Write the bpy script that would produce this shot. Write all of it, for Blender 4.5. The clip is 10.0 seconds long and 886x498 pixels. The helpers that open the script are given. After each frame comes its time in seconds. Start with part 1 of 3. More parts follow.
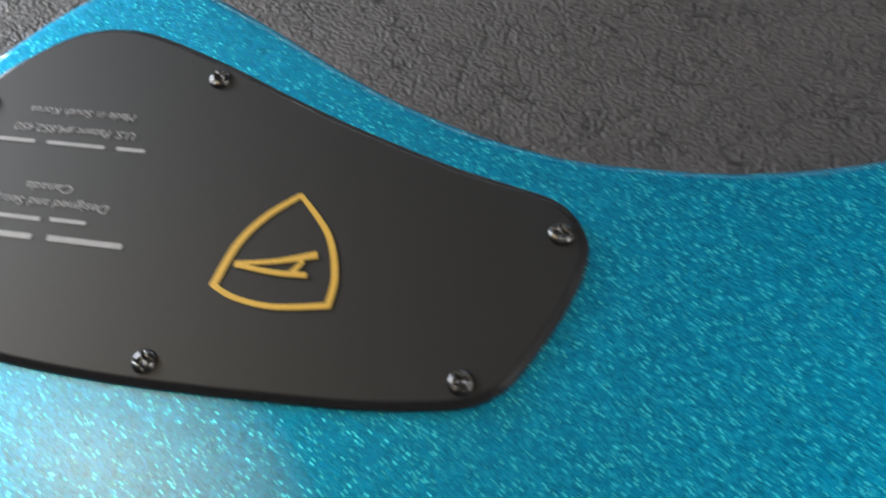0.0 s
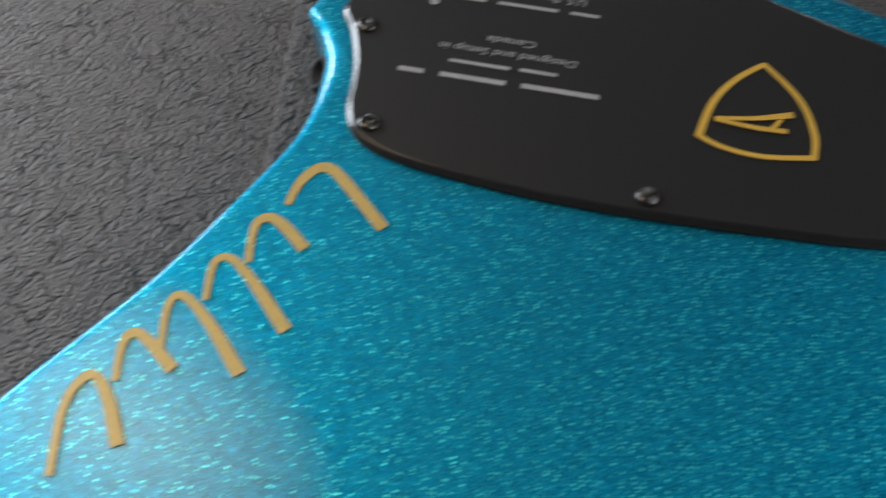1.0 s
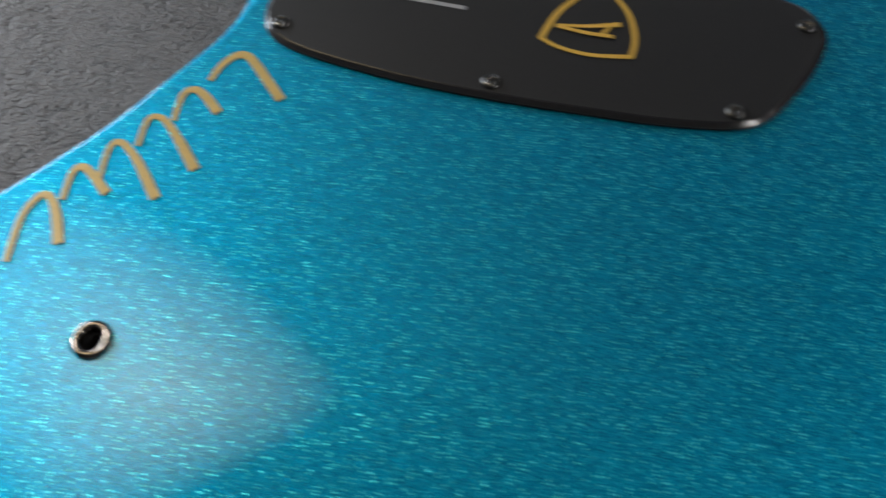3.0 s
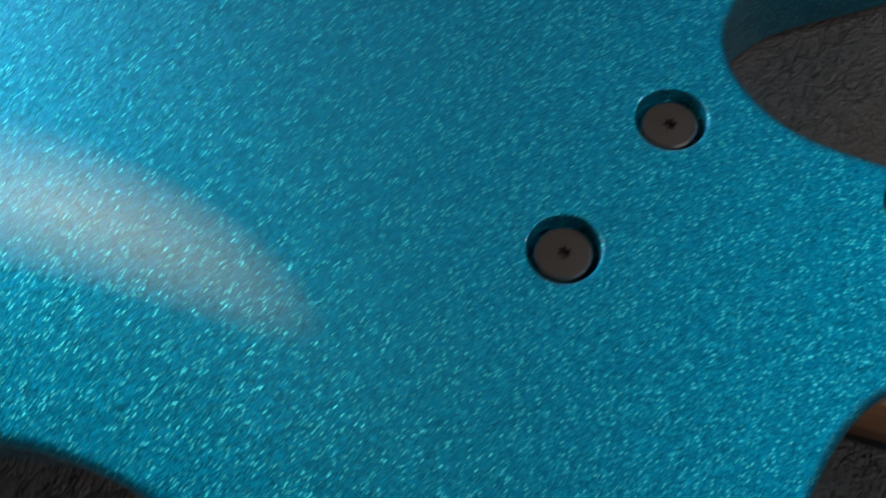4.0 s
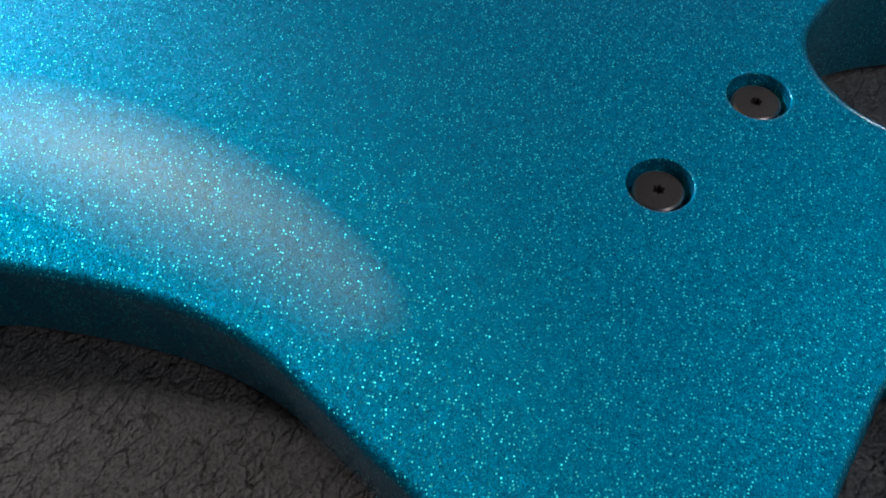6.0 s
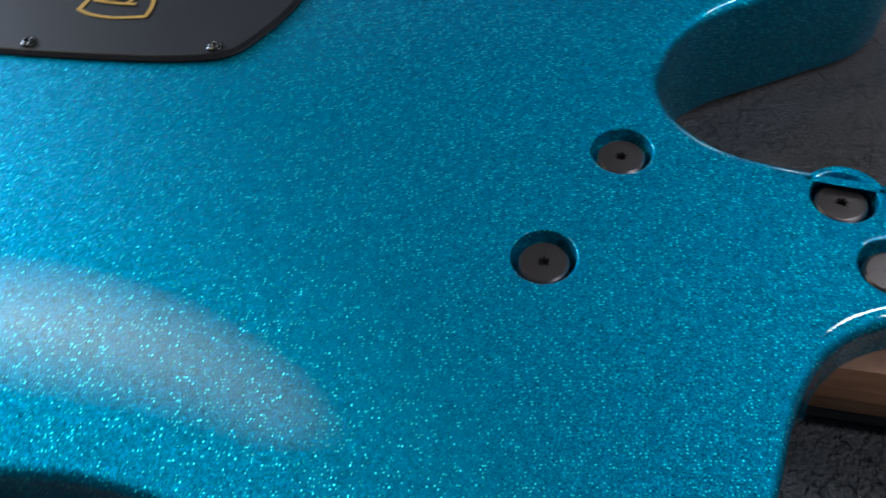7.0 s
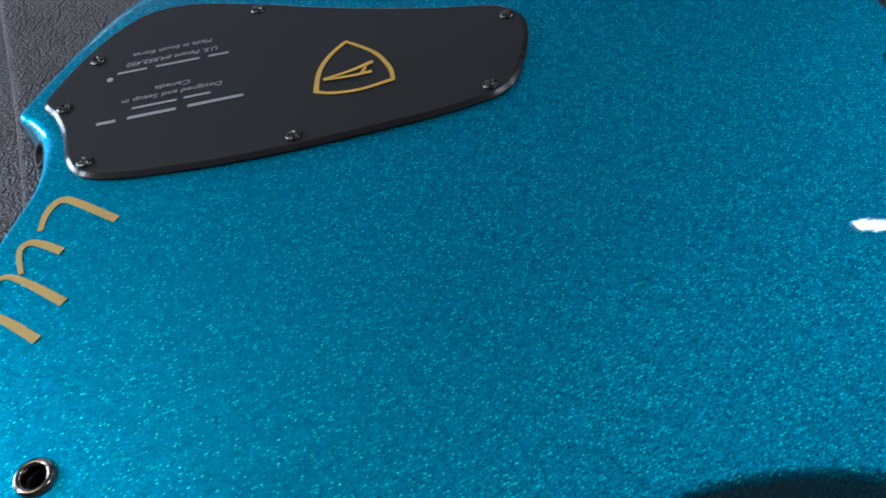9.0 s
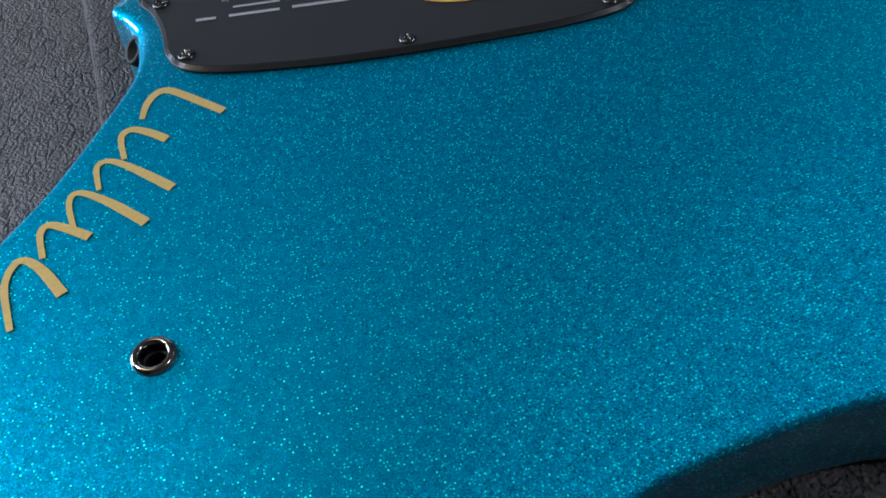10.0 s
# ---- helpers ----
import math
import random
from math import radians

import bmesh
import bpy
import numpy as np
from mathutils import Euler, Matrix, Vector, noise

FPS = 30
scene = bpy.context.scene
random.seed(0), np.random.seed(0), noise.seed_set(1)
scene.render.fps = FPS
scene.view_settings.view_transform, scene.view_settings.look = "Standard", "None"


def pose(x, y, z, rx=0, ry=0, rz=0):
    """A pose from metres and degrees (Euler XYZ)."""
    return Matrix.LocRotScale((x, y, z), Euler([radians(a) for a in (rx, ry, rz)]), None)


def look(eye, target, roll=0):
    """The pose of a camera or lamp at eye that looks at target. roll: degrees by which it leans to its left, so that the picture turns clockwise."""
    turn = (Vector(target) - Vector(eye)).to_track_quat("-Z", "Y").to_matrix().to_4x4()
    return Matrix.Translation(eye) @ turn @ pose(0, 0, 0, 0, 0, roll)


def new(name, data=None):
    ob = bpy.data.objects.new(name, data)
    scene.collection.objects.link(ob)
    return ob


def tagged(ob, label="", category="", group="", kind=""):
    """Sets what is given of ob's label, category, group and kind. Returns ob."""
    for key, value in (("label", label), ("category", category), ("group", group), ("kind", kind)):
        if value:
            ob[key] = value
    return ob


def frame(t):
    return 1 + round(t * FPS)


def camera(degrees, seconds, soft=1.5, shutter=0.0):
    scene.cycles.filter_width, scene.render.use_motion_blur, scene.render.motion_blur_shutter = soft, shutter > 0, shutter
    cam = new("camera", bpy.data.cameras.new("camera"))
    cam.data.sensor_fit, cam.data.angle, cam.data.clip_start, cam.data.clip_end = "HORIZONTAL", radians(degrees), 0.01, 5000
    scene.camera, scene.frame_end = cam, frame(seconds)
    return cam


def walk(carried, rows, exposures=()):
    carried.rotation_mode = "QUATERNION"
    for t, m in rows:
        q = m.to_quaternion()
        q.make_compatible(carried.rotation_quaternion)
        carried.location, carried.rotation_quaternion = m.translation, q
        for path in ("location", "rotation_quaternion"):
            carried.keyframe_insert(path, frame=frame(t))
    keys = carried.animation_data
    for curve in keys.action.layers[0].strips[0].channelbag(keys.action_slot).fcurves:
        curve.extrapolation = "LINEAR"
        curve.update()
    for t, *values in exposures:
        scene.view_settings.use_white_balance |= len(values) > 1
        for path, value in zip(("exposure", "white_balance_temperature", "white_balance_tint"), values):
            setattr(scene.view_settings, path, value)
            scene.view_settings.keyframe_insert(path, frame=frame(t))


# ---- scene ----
cam = camera(53.8, 10.0, shutter=0.25)
PATH = [
    (0, (0.0126, -0.0018, 0.2132), (-0.0241, 0.1278, -0.0549), -16.42),
    (0.1, (0.0173, -0.0131, 0.2128), (-0.0148, 0.1177, -0.0553), -14.54),
    (0.3, (0.013, -0.0385, 0.2115), (-0.0179, 0.0956, -0.0551), -14.18),
    (0.5, (-0.0134, -0.039, 0.2237), (-0.038, 0.09, -0.046), -12.02),
    (0.7, (-0.0482, -0.0381, 0.2239), (-0.0662, 0.0947, -0.0445), -8.13),
    (1, (-0.1116, -0.0461, 0.2194), (-0.1229, 0.0882, -0.0487), -2.64),
    (1.5, (-0.1488, -0.0793, 0.2255), (-0.1646, 0.0575, -0.041), -1.35),
    (2, (-0.1468, -0.0849, 0.2332), (-0.1666, 0.0519, -0.033), -1.8),
    (2.5, (-0.1335, -0.0896, 0.2388), (-0.1586, 0.0484, -0.0264), -3.21),
    (2.7, (-0.1184, -0.0957, 0.244), (-0.1467, 0.0434, -0.0203), -4.55),
    (3.8, (0.116, -0.117, 0.231), (-0.156, 0.824, -1.513), -13.6),
    (4, (0.1, -0.124, 0.2318), (0.0597, -0.0035, -0.0404), -12.0),
    (4.2, (0.077, -0.138, 0.239), (-0.12, 0.638, -1.594), -6.1),
    (4.5, (0.063, -0.159, 0.234), (-0.126, 0.766, -1.529), -0.4),
    (5, (0.07, -0.175, 0.227), (-0.16, 0.755, -1.528), -2.3),
    (5.2, (0.082, -0.18, 0.229), (-0.171, 0.74, -1.528), -3.8),
    (6.3, (0.0845, -0.1883, 0.2272), (0.0339, -0.0205, -0.0163), -2.99),
    (6.5, (0.091, -0.1802, 0.2316), (0.0376, -0.0097, -0.0093), -5.25),
    (7, (0.094, -0.1772, 0.2315), (0.068, 0.0034, -0.0065), -7.42),
    (7.3, (0.0751, -0.1673, 0.2372), (0.0751, 0.0149, -0.0011), -8.79),
    (7.5, (0.0459, -0.1588, 0.2431), (0.0617, 0.0253, 0.0067), -10.9),
    (7.7, (0.0075, -0.1536, 0.2433), (0.0381, 0.028, 0.0065), -10.88),
    (8, (-0.031, -0.1529, 0.2428), (0.0049, 0.0295, 0.0074), -10.78),
    (8.5, (-0.0551, -0.1541, 0.2445), (-0.0068, 0.0255, 0.0091), -8.17),
    (9, (-0.0947, -0.1589, 0.2398), (-0.0374, 0.0215, 0.007), -6.16),
    (9.5, (-0.1274, -0.1665, 0.234), (-0.0663, 0.015, 0.0031), -3.74),
    (10, (-0.1391, -0.1581, 0.2111), (-0.0749, 0.0239, -0.0186), -2.1),
]
# the clip's camera turns its white balance cooler on the way
EXPOSURES = [(0.0, 0.78, 6500, 10), (0.7, 0.34, 6500, 10), (2.7, 0.0, 6400, 10), (3.8, 0.22, 6400, 10), (5.2, 0.15, 6200, 10), (6.3, 0.15, 5800, 10), (7.5, 0.34, 5500, 10), (10.0, 0.28, 5500, 10)]
walk(cam, [(t, look(eye, target, roll)) for t, eye, target, roll in PATH], EXPOSURES)


from mathutils import geometry

# ---- world and lights ----
world = bpy.data.worlds.new("world")
scene.world = world
world.use_nodes = True
wn = world.node_tree.nodes
sky = wn.new("ShaderNodeTexSky")
sky.sky_type = "NISHITA"
sky.sun_disc = False
sky.sun_elevation, sky.sun_rotation = radians(35), radians(200)
world.node_tree.links.new(sky.outputs["Color"], wn["Background"].inputs["Color"])
wn["Background"].inputs["Strength"].default_value = 0.08


def area(name, m, sx, sy, watts, colour):
    li = bpy.data.lights.new(name, "AREA")
    li.shape, li.size, li.size_y, li.energy, li.color = "RECTANGLE", sx, sy, watts, colour
    ob = new(name, li)
    ob.matrix_world = m
    return ob


# daylight in the openings of the two windows
area("window_light", pose(-1.57, 1.10, 0.60, 90, 0, 90) @ pose(0, 0, 0, 180), 1.06, 0.52, 29, (0.84, 0.92, 1.0))
area("window_light", pose(0.30, 1.87, 0.74, 90, 0, 180) @ pose(0, 0, 0, 180), 1.30, 0.62, 48, (1.0, 0.96, 0.92))
# added overhead fill, set where the coat does not mirror it
area("ceiling_fill_light", pose(1.40, -0.75, 1.84), 0.34, 0.34, 12, (1.0, 0.97, 0.93))
# added fill from the left that brightens the flakes
area("wall_fill_light", look((-1.50, 0.42, 1.46), (0, 0, 0.045)), 0.30, 0.30, 25, (1.0, 0.97, 0.93))

# ---- materials ----


def material(name):
    m = bpy.data.materials.new(name)
    m.use_nodes = True
    return m, m.node_tree.nodes, m.node_tree.links, m.node_tree.nodes["Principled BSDF"]


def ramp(nodes, links, source, stops):
    r = nodes.new("ShaderNodeValToRGB")
    while len(r.color_ramp.elements) < len(stops):
        r.color_ramp.elements.new(0.5)
    for e, (p, c) in zip(r.color_ramp.elements, stops):
        e.position, e.color = p, (*c, 1)
    links.new(source, r.inputs["Fac"])
    return r.outputs["Color"]


def tex(nodes, links, kind, scale, coord, **extra):
    n = nodes.new(kind)
    n.inputs["Scale"].default_value = scale
    for key, value in extra.items():
        n.inputs[key].default_value = value
    links.new(coord, n.inputs["Vector"])
    return n


def object_coord(nodes, links, scale=(1, 1, 1), rot=0.0):
    c = nodes.new("ShaderNodeTexCoord")
    mp = nodes.new("ShaderNodeMapping")
    mp.inputs["Scale"].default_value = scale
    mp.inputs["Rotation"].default_value = (0, 0, radians(rot))
    links.new(c.outputs["Object"], mp.inputs["Vector"])
    return mp.outputs["Vector"]


def mix(nodes, links, fac, a, b, mode="MIX"):
    n = nodes.new("ShaderNodeMix")
    n.data_type, n.blend_type = "RGBA", mode
    for socket, v in (("Factor", fac), ("A", a), ("B", b)):
        target = [i for i in n.inputs if i.name == socket and i.type == ("VALUE" if socket == "Factor" else "RGBA")][0]
        if isinstance(v, (int, float)):
            target.default_value = v
        elif isinstance(v, tuple):
            target.default_value = (*v, 1)
        else:
            links.new(v, target)
    return [o for o in n.outputs if o.type == "RGBA"][0]


def bump(nodes, links, height, strength, distance, normal=None):
    b = nodes.new("ShaderNodeBump")
    b.inputs["Strength"].default_value, b.inputs["Distance"].default_value = strength, distance
    links.new(height, b.inputs["Height"])
    if normal:
        links.new(normal, b.inputs["Normal"])
    return b.outputs["Normal"]


def flake_paint():
    """Teal metal-flake lacquer: coloured flakes, each tilted its own way, under a clear coat."""
    m, n, l, p = material("teal_flake_lacquer")
    co = object_coord(n, l)
    cell = tex(n, l, "ShaderNodeTexVoronoi", 3000, co)
    big = tex(n, l, "ShaderNodeTexVoronoi", 1150, co)
    sep = n.new("ShaderNodeSeparateColor")
    l.new(cell.outputs["Color"], sep.inputs["Color"])
    tone = ramp(n, l, sep.outputs["Red"], [(0.0, (0.0, 0.08, 0.16)), (0.2, (0.0, 0.235, 0.41)), (0.8, (0.0, 0.335, 0.575)), (0.92, (0.02, 0.52, 0.70)), (1.0, (0.03, 0.70, 0.85))])
    cloud = tex(n, l, "ShaderNodeTexNoise", 330, co, Detail=3.0)
    tone = mix(n, l, 0.22, tone, ramp(n, l, cloud.outputs["Fac"], [(0.35, (0.0, 0.15, 0.27)), (0.65, (0.0, 0.38, 0.62))]))
    # scattered larger flakes
    pick = n.new("ShaderNodeSeparateColor")
    l.new(big.outputs["Color"], pick.inputs["Color"])
    dot = ramp(n, l, big.outputs["Distance"], [(0.27, (1, 1, 1)), (0.33, (0, 0, 0))])
    some = ramp(n, l, pick.outputs["Green"], [(0.54, (0, 0, 0)), (0.78, (1, 1, 1))])
    spark = mix(n, l, 1.0, dot, some, "MULTIPLY")
    tone = mix(n, l, spark, tone, (0.10, 0.99, 0.99))
    l.new(tone, p.inputs["Base Color"])
    p.inputs["Metallic"].default_value = 1.0
    p.inputs["Roughness"].default_value = 0.55
    geo = n.new("ShaderNodeNewGeometry")
    sub = n.new("ShaderNodeVectorMath")
    sub.operation = "SUBTRACT"
    # the large flakes lie at their own tilt, the fine ones at theirs
    l.new(mix(n, l, spark, cell.outputs["Color"], big.outputs["Color"]), sub.inputs[0])
    sub.inputs[1].default_value = (0.5, 0.5, 0.5)
    sc = n.new("ShaderNodeVectorMath")
    sc.operation = "SCALE"
    sc.inputs["Scale"].default_value = 0.46
    l.new(sub.outputs[0], sc.inputs[0])
    add = n.new("ShaderNodeVectorMath")
    l.new(geo.outputs["Normal"], add.inputs[0])
    l.new(sc.outputs[0], add.inputs[1])
    norm = n.new("ShaderNodeVectorMath")
    norm.operation = "NORMALIZE"
    l.new(add.outputs[0], norm.inputs[0])
    l.new(norm.outputs[0], p.inputs["Normal"])
    p.inputs["Coat Weight"].default_value = 1.0
    p.inputs["Coat Roughness"].default_value = 0.03
    peel = tex(n, l, "ShaderNodeTexNoise", 900, co, Detail=2.0)
    l.new(bump(n, l, peel.outputs["Fac"], 0.05, 0.0002), p.inputs["Coat Normal"])
    return m


def leather():
    """Black grained vinyl, lighter grey on the ridges; short slanting creases with shade in their colour."""
    m, n, l, p = material("black_grained_leather")
    c = n.new("ShaderNodeTexCoord")
    turn = n.new("ShaderNodeMapping")
    turn.vector_type = "TEXTURE"
    turn.inputs["Rotation"].default_value = (0, 0, radians(66))
    turn.inputs["Scale"].default_value = (2.5, 1, 1)
    l.new(c.outputs["Object"], turn.inputs["Vector"])
    co = object_coord(n, l)
    warp = tex(n, l, "ShaderNodeTexNoise", 90, co, Detail=3.0)
    push = n.new("ShaderNodeVectorMath")
    push.operation = "MULTIPLY_ADD"
    l.new(warp.outputs["Color"], push.inputs[0])
    push.inputs[1].default_value = (0.004, 0.006, 0.0)
    l.new(turn.outputs["Vector"], push.inputs[2])
    crease = tex(n, l, "ShaderNodeTexVoronoi", 225, push.outputs[0])
    crease.feature = "DISTANCE_TO_EDGE"
    mask = tex(n, l, "ShaderNodeTexNoise", 75, co, Detail=2.0)
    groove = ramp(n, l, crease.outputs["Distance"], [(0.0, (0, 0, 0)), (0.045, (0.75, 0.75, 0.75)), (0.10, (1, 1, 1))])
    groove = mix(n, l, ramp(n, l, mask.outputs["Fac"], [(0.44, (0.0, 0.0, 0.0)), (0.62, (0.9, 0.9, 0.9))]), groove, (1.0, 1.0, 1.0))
    pebble = tex(n, l, "ShaderNodeTexVoronoi", 850, co)
    pebble.feature = "SMOOTH_F1"
    grain = tex(n, l, "ShaderNodeTexNoise", 950, co, Detail=3.0, Roughness=0.6)
    wide = tex(n, l, "ShaderNodeTexNoise", 14, co, Detail=2.0)
    tone = ramp(n, l, grain.outputs["Fac"], [(0.3, (0.046, 0.041, 0.041)), (0.7, (0.098, 0.088, 0.087))])
    tone = mix(n, l, 0.3, tone, ramp(n, l, wide.outputs["Fac"], [(0.3, (0.055, 0.046, 0.044)), (0.7, (0.086, 0.079, 0.079))]))
    # shade inside the creases is multiplied into the base colour
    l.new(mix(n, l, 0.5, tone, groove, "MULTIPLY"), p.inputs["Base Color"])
    p.inputs["Roughness"].default_value = 0.40
    nb = bump(n, l, groove, 0.8, 0.0010)
    nb = bump(n, l, pebble.outputs["Distance"], 1.0, -0.0010, nb)
    l.new(bump(n, l, grain.outputs["Fac"], 0.9, 0.0009, nb), p.inputs["Normal"])
    return m


def plain(name, colour, rough, metal=0.0, grain=0.0, scale=400, vary=0.15):
    m, n, l, p = material(name)
    co = object_coord(n, l)
    t = tex(n, l, "ShaderNodeTexNoise", scale, co, Detail=4.0)
    lo = tuple(c * (1 - vary) for c in colour)
    hi = tuple(min(1, c * (1 + vary)) for c in colour)
    l.new(ramp(n, l, t.outputs["Fac"], [(0.3, lo), (0.7, hi)]), p.inputs["Base Color"])
    p.inputs["Roughness"].default_value, p.inputs["Metallic"].default_value = rough, metal
    if grain:
        l.new(bump(n, l, t.outputs["Fac"], grain, 0.0003), p.inputs["Normal"])
    return m


def wood():
    m, n, l, p = material("oiled_brown_wood")
    co = object_coord(n, l, (0.12, 1, 1))
    t = tex(n, l, "ShaderNodeTexNoise", 220, co, Detail=6.0)
    l.new(ramp(n, l, t.outputs["Fac"], [(0.3, (0.20, 0.085, 0.04)), (0.7, (0.42, 0.20, 0.095))]), p.inputs["Base Color"])
    p.inputs["Roughness"].default_value = 0.5
    l.new(bump(n, l, t.outputs["Fac"], 0.15, 0.0003), p.inputs["Normal"])
    return m


def glow(name, colour, strength, soft=False):
    m, n, l, p = material(name)
    p.inputs["Base Color"].default_value = (*colour, 1)
    p.inputs["Emission Color"].default_value = (*colour, 1)
    p.inputs["Emission Strength"].default_value = strength
    if soft:
        c = n.new("ShaderNodeTexCoord")
        g = n.new("ShaderNodeTexGradient")
        g.gradient_type = "SPHERICAL"
        l.new(c.outputs["Object"], g.inputs["Vector"])
        k = n.new("ShaderNodeMath")
        k.operation = "MULTIPLY"
        k.inputs[1].default_value = strength
        e = n.new("ShaderNodeMath")
        e.operation = "POWER"
        e.inputs[1].default_value = 0.95
        l.new(g.outputs["Fac"], e.inputs[0])
        l.new(e.outputs[0], k.inputs[0])
        l.new(k.outputs[0], p.inputs["Emission Strength"])
    return m


PAINT, LEATHER, WOOD = flake_paint(), leather(), wood()
PLATE = plain("satin_black_plastic", (0.010, 0.010, 0.011), 0.54, grain=0.05, scale=1500)
# glossier bevel, its colour lifted to carry the window's reflection
EDGE = plain("lightened_plate_edge", (0.022, 0.022, 0.025), 0.2, grain=0.1, scale=900)
GOLD = plain("gold_decal", (0.56, 0.39, 0.125), 0.42, grain=0.05, scale=900, vary=0.08)
LOGO_GOLD = plain("gold_print", (0.70, 0.43, 0.07), 0.5, grain=0.05, scale=1500, vary=0.1)
PRINT = plain("silver_print", (0.36, 0.36, 0.38), 0.5, vary=0.1)
BLACK_STEEL = plain("black_oxide_steel", (0.125, 0.108, 0.102), 0.3, 0.7, grain=0.12, scale=1800)
SCREW_STEEL = plain("dark_screw_steel", (0.10, 0.10, 0.10), 0.22, 0.9, scale=1500)
NICKEL = plain("black_nickel", (0.30, 0.27, 0.25), 0.16, 1.0, scale=900)
DARK = plain("dark_cavity", (0.006, 0.006, 0.007), 0.6)
BOARD = plain("dark_fingerboard", (0.02, 0.016, 0.014), 0.55, grain=0.2)
WALL = plain("painted_wall", (0.10, 0.098, 0.097), 0.8, grain=0.1, scale=60)
CEIL = plain("painted_ceiling", (0.13, 0.128, 0.125), 0.85, grain=0.1, scale=60)
FLOOR = plain("floor_boards", (0.16, 0.11, 0.08), 0.6, grain=0.2, scale=40)
FRAME = plain("white_window_frame", (0.75, 0.75, 0.74), 0.45)

# ---- building helpers ----
MM = 0.001


def part(name, bm, mat, parent=None, label="", smooth=True):
    """Links a bmesh as one mesh object under a thing or a part."""
    bmesh.ops.recalc_face_normals(bm, faces=bm.faces[:])
    me = bpy.data.meshes.new(name)
    bm.to_mesh(me)
    bm.free()
    for poly in me.polygons:
        poly.use_smooth = smooth
    ob = new(name, me)
    me.materials.append(mat)
    if parent:
        ob.parent = parent
    if label:
        ob["label"] = label
    return ob


def box(bm, x0, y0, z0, x1, y1, z1, bevel=0.0):
    r = bmesh.ops.create_cube(bm, size=1)
    for v in r["verts"]:
        v.co = Vector(((x0 + x1) / 2 + v.co.x * (x1 - x0), (y0 + y1) / 2 + v.co.y * (y1 - y0), (z0 + z1) / 2 + v.co.z * (z1 - z0)))
    if bevel:
        edges = list({e for v in r["verts"] for e in v.link_edges})
        bmesh.ops.bevel(bm, geom=edges, offset=bevel, segments=3, affect="EDGES", profile=0.5)
    return bm


def spline(points, step, closed=True):
    """A smooth line through the points, resampled at even steps."""
    n = len(points)
    out = []
    for i in range(n if closed else n - 1):
        a, b, c, d = (Vector(points[(i + k) % n if closed else max(0, min(n - 1, i + k))]) for k in (-1, 0, 1, 2))
        for j in range(12):
            t = j / 12
            out.append(0.5 * ((2 * b) + (c - a) * t + (2 * a - 5 * b + 4 * c - d) * t * t + (3 * b - a - 3 * c + d) * t ** 3))
    if closed:
        out.append(out[0].copy())
    else:
        out.append(Vector(points[-1]))
    lengths = np.cumsum([0] + [(q - p).length for p, q in zip(out, out[1:])])
    count = max(4, int(round(lengths[-1] / step)))
    xs = np.linspace(0, lengths[-1], count + 1)[: count if closed else count + 1]
    return [Vector((np.interp(x, lengths, [p.x for p in out]), np.interp(x, lengths, [p.y for p in out]))) for x in xs]


def inward(ring):
    """Unit normals into a closed ring."""
    n = len(ring)
    turn = sum(ring[i].x * ring[(i + 1) % n].y - ring[(i + 1) % n].x * ring[i].y for i in range(n))
    sign = 1 if turn > 0 else -1
    res = []
    for i in range(n):
        d = ring[(i + 1) % n] - ring[i - 1]
        res.append(Vector((-d.y, d.x)).normalized() * sign)
    return res


def bridge(bm, lower, upper):
    n = len(lower)
    for i in range(n):
        bm.faces.new((lower[i], lower[(i + 1) % n], upper[(i + 1) % n], upper[i]))


def lathe(bm, profile, segments=32, centre=(0, 0), close=True):
    """Turned form: profile of (radius, height) from the top's middle outward."""
    rings = []
    for r, z in profile:
        rings.append([bm.verts.new((centre[0] + r * math.cos(a), centre[1] + r * math.sin(a), z)) for a in (2 * math.pi * k / segments for k in range(segments))] if r > 0 else [bm.verts.new((*centre, z))])
    for a, b in zip(rings, rings[1:]):
        for k in range(segments):
            if len(a) == 1:
                bm.faces.new((a[0], b[k], b[(k + 1) % segments]))
            elif len(b) == 1:
                bm.faces.new((a[k], a[(k + 1) % segments], b[0]))
            else:
                bm.faces.new((a[k], a[(k + 1) % segments], b[(k + 1) % segments], b[k]))
    return rings


# ---- room ----
X0, X1, Y0, Y1, Z0, Z1 = -1.6, 2.0, -1.9, 1.9, -0.46, 1.90
T = 0.1


def structure(name, bounds, mat, label, parent=None):
    ob = part(name, box(bmesh.new(), *bounds), mat, parent, smooth=False)
    return tagged(ob, label, name.split("_")[0], kind="structure")


structure("floor", (X0 - T, Y0 - T, Z0 - T, X1 + T, Y1 + T, Z0), FLOOR, "brown wooden room floor")
structure("ceiling", (X0 - T, Y0 - T, Z1, X1 + T, Y1 + T, Z1 + T), CEIL, "grey painted ceiling")
structure("wall_south", (X0 - T, Y0 - T, Z0, X1 + T, Y0, Z1), WALL, "dark grey painted wall")
structure("wall_east", (X1, Y0, Z0, X1 + T, Y1, Z1), WALL, "dark grey painted wall")
wall_west = tagged(new("wall_west"), "dark grey painted wall with a window opening", "wall", kind="structure")
WY0, WY1, WZ0, WZ1 = 0.5, 1.7, 0.28, 0.92
for b in ((X0 - T, Y0, Z0, X0, WY0, Z1), (X0 - T, WY1, Z0, X0, Y1, Z1), (X0 - T, WY0, Z0, X0, WY1, WZ0), (X0 - T, WY0, WZ1, X0, WY1, Z1)):
    part("wall_piece", box(bmesh.new(), *b), WALL, wall_west, smooth=False)
wall_north = tagged(new("wall_north"), "dark grey painted wall with a window opening", "wall", kind="structure")
